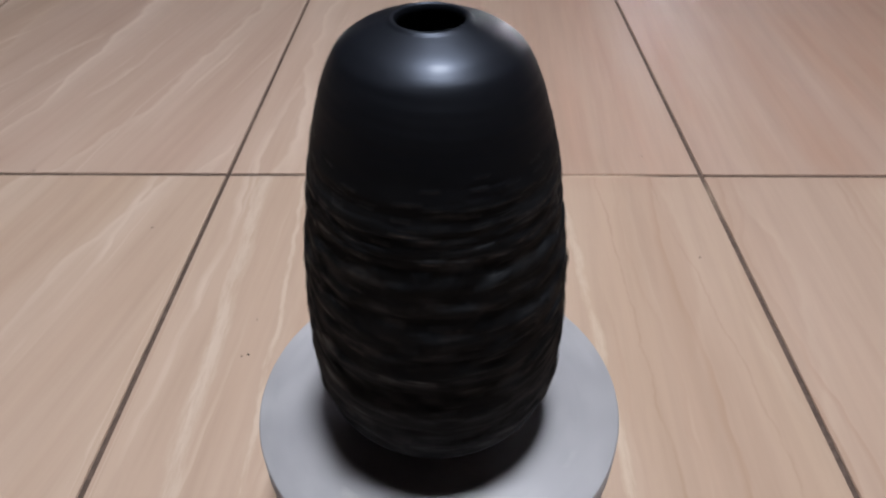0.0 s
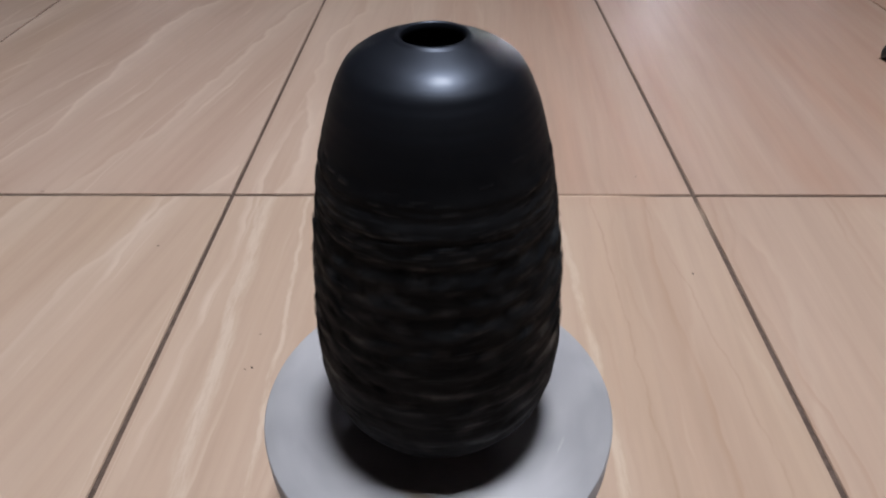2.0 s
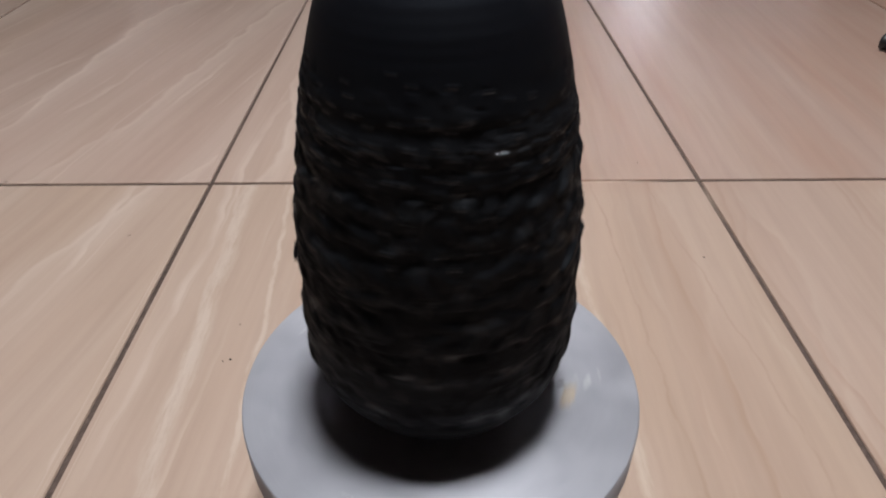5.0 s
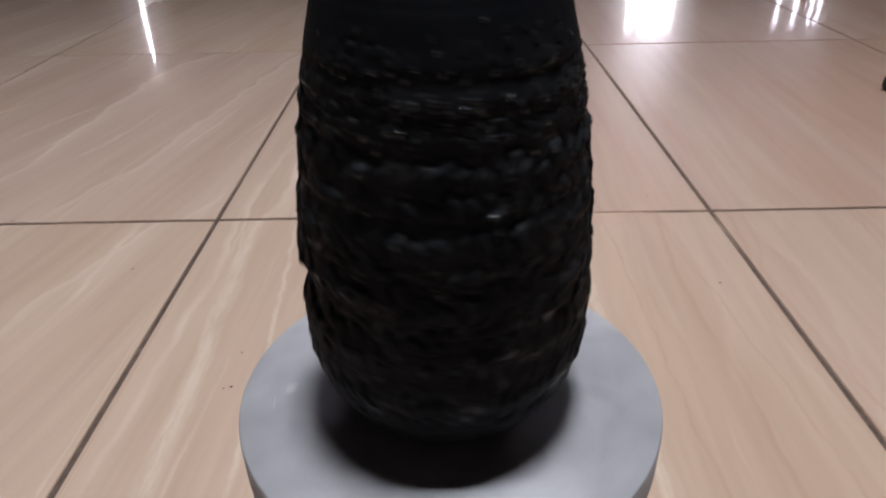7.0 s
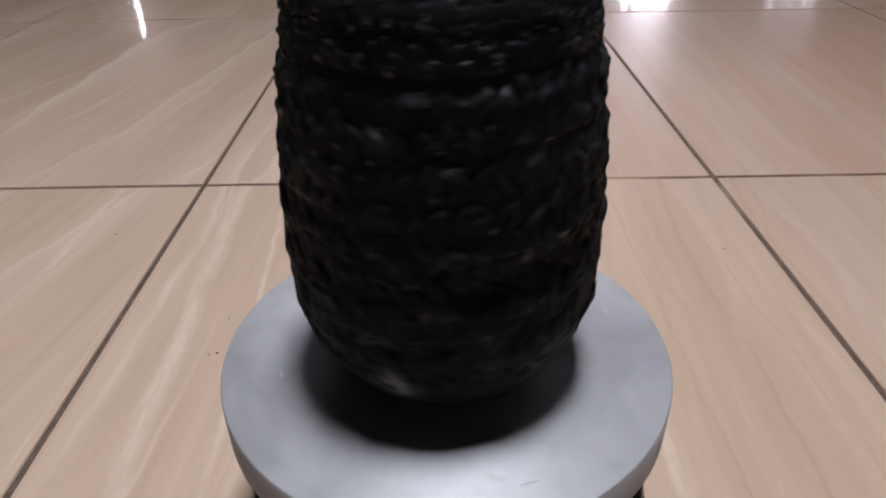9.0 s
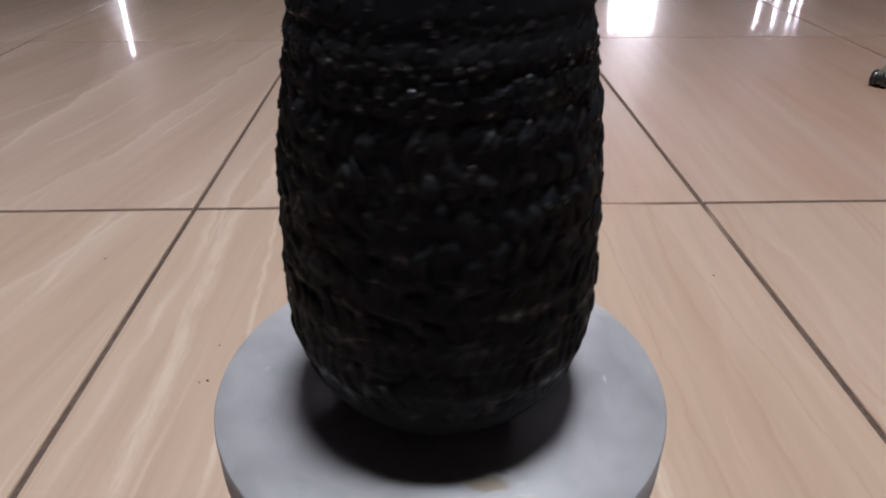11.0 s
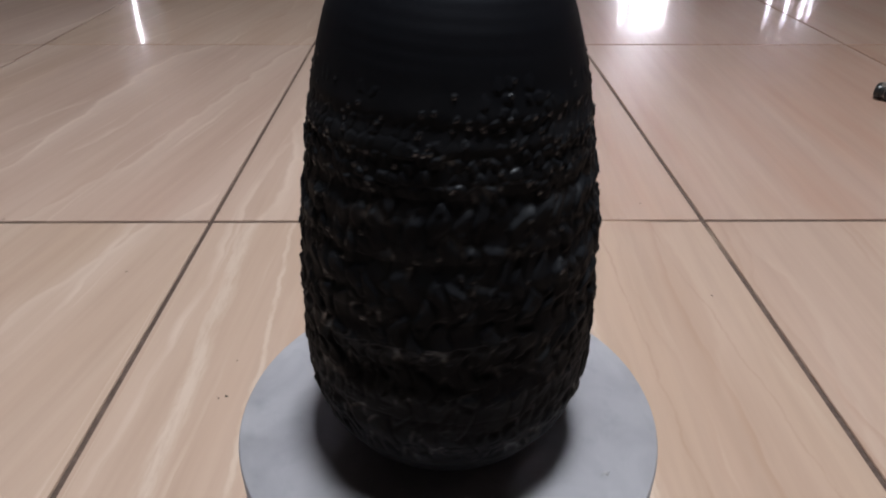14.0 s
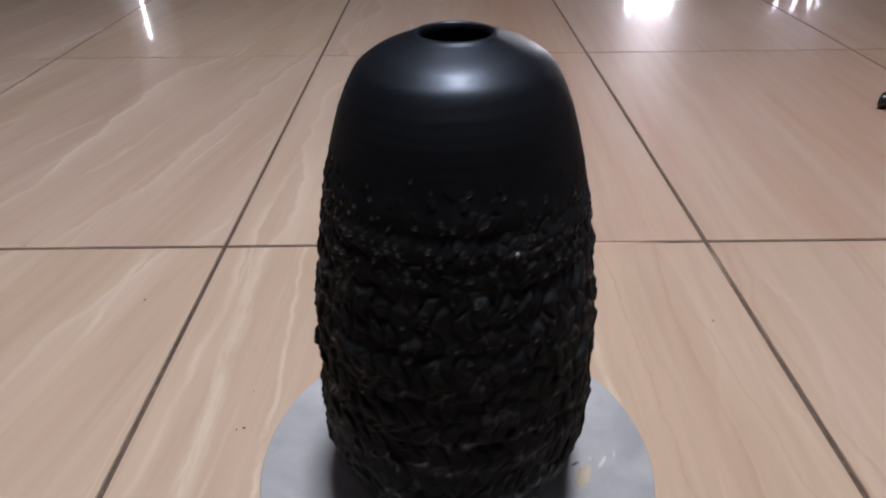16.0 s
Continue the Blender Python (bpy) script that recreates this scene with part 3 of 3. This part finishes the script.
def build_vase():
    n = 640
    h = np.concatenate([np.linspace(0, 0.207, 440), np.linspace(0.2076, 0.2515, 100)])
    fine_h = np.linspace(0, 0.2515, 500)
    smooth_r = np.interp(fine_h, PROFILE_H, PROFILE_R)
    k = np.hanning(17)
    smooth_r = np.convolve(np.pad(smooth_r, 8, mode="reflect", reflect_type="odd"), k / k.sum(), "valid")
    r = np.interp(h, fine_h, smooth_r)
    th = np.linspace(0, 2 * math.pi, n, endpoint=False)
    T, H = np.meshgrid(th, h)
    U = T / (2 * math.pi)

    def wobble(freqs, seed):
        q = np.random.RandomState(seed)
        return sum(np.sin(T * f + q.rand() * 6.28 + H * q.uniform(-40, 40)) * q.uniform(0.4, 1) / f for f in freqs)
    # coils left from building: low swellings with a groove between them
    wave = (H - 0.1905 + 0.0016 * wobble((1, 2, 3), 1)) / 0.0262
    saw = wave - np.floor(wave)
    coil = 0.0010 * (0.75 + 0.35 * np.sin(T * 2 + H * 60)) * (np.sqrt(np.clip(np.sin(saw * math.pi), 0, 1)) - 0.62)
    coil -= 0.0003 * np.cos((H - 0.1905 + 0.0010 * wobble((1, 2, 4), 8)) / 0.0137 * 2 * math.pi)
    coil *= step(0.036, 0.060, H) * (1 - step(0.172, 0.212, H))
    # facets: small near the shoulder, broad on the belly, tall strokes near the foot
    bent = H + 0.0022 * wobble((3, 5, 8), 6)
    ragged = 0.0013 * wobble((9, 13, 19), 7)
    f1, g1, c1, t1 = chipped(U + ragged + 0.004 * np.sin(H * 300), bent / 0.25, 48, 17, 11, 0.80, 0.0)
    f2, g2, c2, t2 = chipped(U - ragged + 0.003 * np.sin(H * 210 + 1), bent / 0.25, 84, 44, 12, 1.0, -0.2)
    f3, g3, c3, t3 = chipped(U + ragged + 0.006 * np.sin(H * 160), bent / 0.25, 62, 13, 13, 0.95, 0.15)
    patch = np.clip(0.5 + 0.5 * wobble((2, 3, 5, 7), 3), 0, 1)
    reach = 0.006 * (patch - 0.5)
    belly = step(0.066, 0.078, H + reach) * (1 - step(0.162 + reach, 0.172 + reach, H))
    foot = step(0.027, 0.038, H) * (1 - step(0.066, 0.078, H + reach))
    band = step(0.162, 0.172, H - reach) * (1 - 0.75 * step(0.180 + reach, 0.184 + reach, H)) * (1 - step(0.193, 0.196, H))
    rim = step(0.182, 0.186, H) * (1 - step(0.200, 0.212, H)) * (0.35 + 0.65 * step(0.35, 0.75, patch))

    def relief(f, g, wide, deep):
        return deep * (f - 0.5) * step(0.0, wide, g) - deep * 0.55 * (1 - step(0.0, wide, g))
    chips = belly * relief(f1, g1, 0.36, 0.0022) + foot * relief(f3, g3, 0.36, 0.0017) + band * relief(f2, g2, 0.40, 0.0013)
    # finer tearing over all of it
    chips += (belly + foot) * (0.00024 * (f2 - 0.5) * step(0.0, 0.3, g2) + 0.00016 * wobble((31, 47, 61), 21) * 20)
    # now and then a small flake lies on the broad facets
    flake = step(0.72, 0.76, t2) * step(0.10, 0.40, g2)
    chips += (belly + 0.6 * foot) * flake * 0.0006 + rim * flake * 0.0007
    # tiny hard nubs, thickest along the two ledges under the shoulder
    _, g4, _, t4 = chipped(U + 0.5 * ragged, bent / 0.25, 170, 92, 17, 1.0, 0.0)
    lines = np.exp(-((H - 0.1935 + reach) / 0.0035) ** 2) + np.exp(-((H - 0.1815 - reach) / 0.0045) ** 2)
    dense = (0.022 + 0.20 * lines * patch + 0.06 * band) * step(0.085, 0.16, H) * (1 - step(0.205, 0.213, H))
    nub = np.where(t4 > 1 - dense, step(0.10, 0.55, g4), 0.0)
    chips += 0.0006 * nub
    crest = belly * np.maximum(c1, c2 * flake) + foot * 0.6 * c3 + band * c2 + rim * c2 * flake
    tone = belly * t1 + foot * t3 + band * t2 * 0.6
    # ledges under the shoulder, and a torn ledge with a hollow under it

    def ledge(at, size, slope=0.0016):
        line = at + 0.0012 * wobble((2, 3, 4), int(at * 1e4))
        return size * np.exp(-np.maximum(0, H - line) / 0.005) * step(line - slope, line, H)
    torn = np.clip(0.5 + 1.4 * wobble((6, 9, 14, 22), 15), 0, 1)
    chips += ledge(0.1930, 0.0008, 0.0026) * step(0.3, 0.7, patch) * (0.25 + 0.75 * torn) + ledge(0.1810, 0.0008, 0.0026) * step(0.2, 0.6, 1 - patch) * (0.25 + 0.75 * torn)
    az = (np.degrees(T) + 39 + 180) % 360 - 180
    span = step(-46, -30, az) * (1 - step(26, 44, az))
    line = 0.101 + 0.00012 * az + 0.0016 * wobble((5, 8, 11, 17), 9)
    chips += span * (0.0009 * np.exp(-np.maximum(0, H - line) / 0.008) * step(line - 0.0014, line, H) - 0.0031 * np.exp(-((H - line + 0.013) / 0.010) ** 2) * (1 - step(line - 0.002, line, H)))
    rings = 0.00003 * np.sin(H * 1300 + 3 * wobble((1, 2), 4)) * step(0.205, 0.215, H) * (0.4 + patch)
    R = r[:, None] + coil + chips + rings + 0.0007 * np.sin(T * 2 + 1.0) * step(0.02, 0.05, H)
    verts = np.stack([R * np.cos(T), R * np.sin(T), H], -1).reshape(-1, 3)
    rows = len(h)
    # lip and the hollow inside
    lip = [(0.0176, 0.2522), (0.0162, 0.2526), (0.0152, 0.2518), (0.0146, 0.2490), (0.0160, 0.2420), (0.030, 0.2320), (0.045, 0.205), (0.055, 0.16), (0.055, 0.05), (0.03, 0.012)]
    c, s = np.cos(th), np.sin(th)
    verts = np.concatenate([verts] + [np.stack([a * c, a * s, np.full(n, b)], -1) for a, b in lip])
    total = rows + len(lip)
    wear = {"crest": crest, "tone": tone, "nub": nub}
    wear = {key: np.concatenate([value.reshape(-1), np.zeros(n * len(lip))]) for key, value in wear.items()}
    grid = verts.reshape(total, n, 3)
    along = np.roll(grid, -1, 1) - np.roll(grid, 1, 1)
    up = np.gradient(grid, axis=0)
    normals = np.cross(along, up)
    normals = (normals / np.maximum(np.linalg.norm(normals, axis=2, keepdims=True), 1e-12)).reshape(-1, 3)
    vase = tagged(new("vase"), "black burnished clay vase with a carved chipped body, small round mouth", "vase")
    vase.location = (AXIS_X, AXIS_Y, TOP + 0.0002)
    cut = int(np.searchsorted(h, 0.2008))
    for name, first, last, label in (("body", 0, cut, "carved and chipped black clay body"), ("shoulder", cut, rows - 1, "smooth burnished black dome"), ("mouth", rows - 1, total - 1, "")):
        i = np.arange(last - first)[:, None] * n
        j = np.arange(n)[None, :]
        jn = (j + 1) % n
        faces = np.stack([i + j, i + jn, i + n + jn, i + n + j], -1).reshape(-1, 4).tolist()
        if first == 0:
            faces.append(list(range(n))[::-1])
        if name == "mouth":
            faces.append(list(range((last - first) * n, (last - first + 1) * n)))
        me = bpy.data.meshes.new(name)
        piece = slice(first * n, (last + 1) * n)
        me.from_pydata(verts[piece].tolist(), [], faces)
        me.materials.append(CLAY)
        me.polygons.foreach_set("use_smooth", [True] * len(me.polygons))
        me.normals_split_custom_set_from_vertices(normals[piece].tolist())
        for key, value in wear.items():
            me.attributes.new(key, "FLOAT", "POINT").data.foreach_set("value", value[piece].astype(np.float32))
        ob = new(name, me)
        ob.parent = vase
        if label:
            tagged(ob, label)
    return vase


# ---- the chair at the edge ----
def build_chair():
    chair = tagged(new("office_chair"), "swivel chair base with grey legs and black casters", "chair")
    chair.location = (1.022, 0.345, 0)
    part("column", lathe([(0, 0.06), (0.035, 0.06), (0.035, 0.11), (0.026, 0.115), (0.026, 0.40), (0, 0.40)], 32), BLACK_PLASTIC, chair, "black gas-lift column", True)
    for k in range(5):
        a = 160.0 + 72 * k
        bm = bmesh.new()
        sec = [(0.02, 0.022, 0.085, 0.115), (0.12, 0.018, 0.084, 0.108), (0.21, 0.012, 0.070, 0.090), (0.262, 0.008, 0.030, 0.046), (0.272, 0.006, 0.024, 0.038)]
        loops = []
        for x, w, z0, z1 in sec:
            loops.append([bm.verts.new((x, s * w * q, z)) for s, q, z in ((-1, 1, z0), (1, 1, z0), (1, 0.6, z1), (-1, 0.6, z1))])
        for p, q in zip(loops, loops[1:]):
            for i in range(4):
                bm.faces.new((p[i], p[(i + 1) % 4], q[(i + 1) % 4], q[i]))
        bm.faces.new(loops[0][::-1])
        bm.faces.new(loops[-1])
        bmesh.ops.bevel(bm, geom=bm.edges[:], offset=0.0022, segments=2, affect="EDGES")
        bmesh.ops.recalc_face_normals(bm, faces=bm.faces)
        leg = part("leg", bm, GREY_LEG, chair)
        leg.rotation_euler[2] = radians(a)
        caster = part("caster", lathe([(0, 0.018), (0.005, 0.018), (0.005, 0.032), (0, 0.032)], 16), GREY_LEG, leg, "black twin-wheel caster")
        caster.matrix_basis = pose(0.272, 0, 0, 0, 0, 60)
        for side in (-1, 1):
            bm = lathe([(0, -0.007), (0.015, -0.007), (0.0185, -0.005), (0.0195, 0), (0.0185, 0.005), (0.015, 0.007), (0, 0.007)], 28)
            bmesh.ops.transform(bm, matrix=pose(-0.010, side * 0.0105, 0.0195, 90, 0, 0), verts=bm.verts)
            if side == -1:
                both = bm
            else:
                me = bpy.data.meshes.new("t")
                bm.to_mesh(me)
                bm.free()
                both.from_mesh(me)
                bpy.data.meshes.remove(me)
        hood = bmesh.new()
        arc = [(-0.010 + 0.0225 * math.cos(radians(b)), 0.0195 + 0.0225 * math.sin(radians(b))) for b in range(-10, 201, 15)]
        inner = [(-0.010 + 0.0165 * math.cos(radians(b)), 0.0195 + 0.0165 * math.sin(radians(b))) for b in range(200, -11, -15)]
        lo = [hood.verts.new((x, -0.0035, z)) for x, z in arc + inner]
        hi = [hood.verts.new((x, 0.0035, z)) for x, z in arc + inner]
        m = len(lo)
        for i in range(m):
            hood.faces.new((lo[i], lo[(i + 1) % m], hi[(i + 1) % m], hi[i]))
        h2 = len(arc)
        for i in range(h2 - 1):
            hood.faces.new((lo[i + 1], lo[i], lo[m - 1 - i], lo[m - 2 - i]))
            hood.faces.new((hi[i], hi[i + 1], hi[m - 2 - i], hi[m - 1 - i]))
        me = bpy.data.meshes.new("t")
        hood.to_mesh(me)
        hood.free()
        both.from_mesh(me)
        bpy.data.meshes.remove(me)
        link_ob = new("wheel", bpy.data.meshes.new("wheel"))
        bmesh.ops.transform(both, matrix=Matrix.Diagonal((0.74, 0.80, 0.74, 1)), verts=both.verts)
        both.to_mesh(link_ob.data)
        both.free()
        link_ob.data.materials.append(BLACK_PLASTIC)
        link_ob.parent = leg
        link_ob.matrix_basis = pose(0.272, 0, 0, 0, 0, 60)
    return chair


# ---- floor tiles ----
TILE_X, TILE_Y, JOINT = 0.600, 0.812, 0.0054


def build_tiles(floor):
    me = bpy.data.meshes.new("tile")
    bm = bmesh.new()
    box(bm, -TILE_X / 2 + JOINT / 2, TILE_X / 2 - JOINT / 2, -TILE_Y / 2 + JOINT / 2, TILE_Y / 2 - JOINT / 2, -0.008, 0.0)
    top = [e for e in bm.edges if all(v.co.z > -0.001 for v in e.verts)]
    bmesh.ops.bevel(bm, geom=top, offset=0.0007, segments=2, affect="EDGES")
    bm.to_mesh(me)
    bm.free()
    me.materials.append(TILE)
    rest = bmesh.new()
    for iy in range(-4, 12):
        for ix in range(-10, 11):
            x, y = ix * TILE_X, (iy + 0.5) * TILE_Y
            if not (X0 < x - 0.3 and x + 0.3 < X1 and Y0 < y - 0.4 and y + 0.4 < Y1):
                continue
            if abs(ix) <= 5 and -2 <= iy <= 4:
                tile = new("tile", me)
                tile.parent = floor
                tile.location = (x, y, 0)
            else:
                a, b = TILE_X / 2 - JOINT / 2, TILE_Y / 2 - JOINT / 2
                box(rest, x - a, x + a, y - b, y + b, -0.008, 0.0)
    far = part("far_tiles", rest, TILE, floor)
    tagged(far, kind="stuff")


def build_specks():
    rng = random.Random(3)
    for x, y, s in ((0.256, -0.158, 0.0014), (-0.203, -0.30, 0.0014), (-0.209, -0.302, 0.0009), (-0.36, -0.11, 0.0013), (-0.205, -0.255, 0.0009), (0.235, 0.0455, 0.0010)):
        bm = bmesh.new()
        bmesh.ops.create_icosphere(bm, subdivisions=1, radius=s)
        for v in bm.verts:
            v.co = Vector((v.co.x * rng.uniform(0.7, 1.5), v.co.y * rng.uniform(0.5, 1.1), max(0, v.co.z) * 0.4))
        ob = link("dirt_crumb", bm, DARK_CRUMB)
        ob.matrix_basis = pose(x, y, 0, 0, 0, rng.uniform(0, 360))
        tagged(ob, "tiny dark crumb of dry clay on the floor tile", "crumb", "crumbs on the floor")


floor_ob = build_room()
build_openings()
build_ceiling_lights()
turntable, wheel_head = build_turntable()
vase_ob = build_vase()
build_chair()
build_specks()
build_tiles(floor_ob)


# ---- what moves ----
def spin(t):
    """Degrees that the wheel has turned, clockwise from above; it slows down."""
    return 0.18306 * t ** 3 - 12.3158 * t ** 2 + 290.83 * t - 298.65


def motions():
    times = [0.2 * k for k in range(81)]
    walk(wheel_head, [(t, pose(0, 0, TOP, 0, 0, -spin(t))) for t in times])
    # the vase stands a little off the wheel's centre
    rows = []
    for t in times:
        c, s = math.cos(radians(spin(t))), math.sin(radians(spin(t)))
        rows.append((t, pose(AXIS_X - 0.0008 * s, AXIS_Y - 0.0008 * c, TOP + 0.0002, 0, 0, -spin(t))))
    walk(vase_ob, rows)


motions()
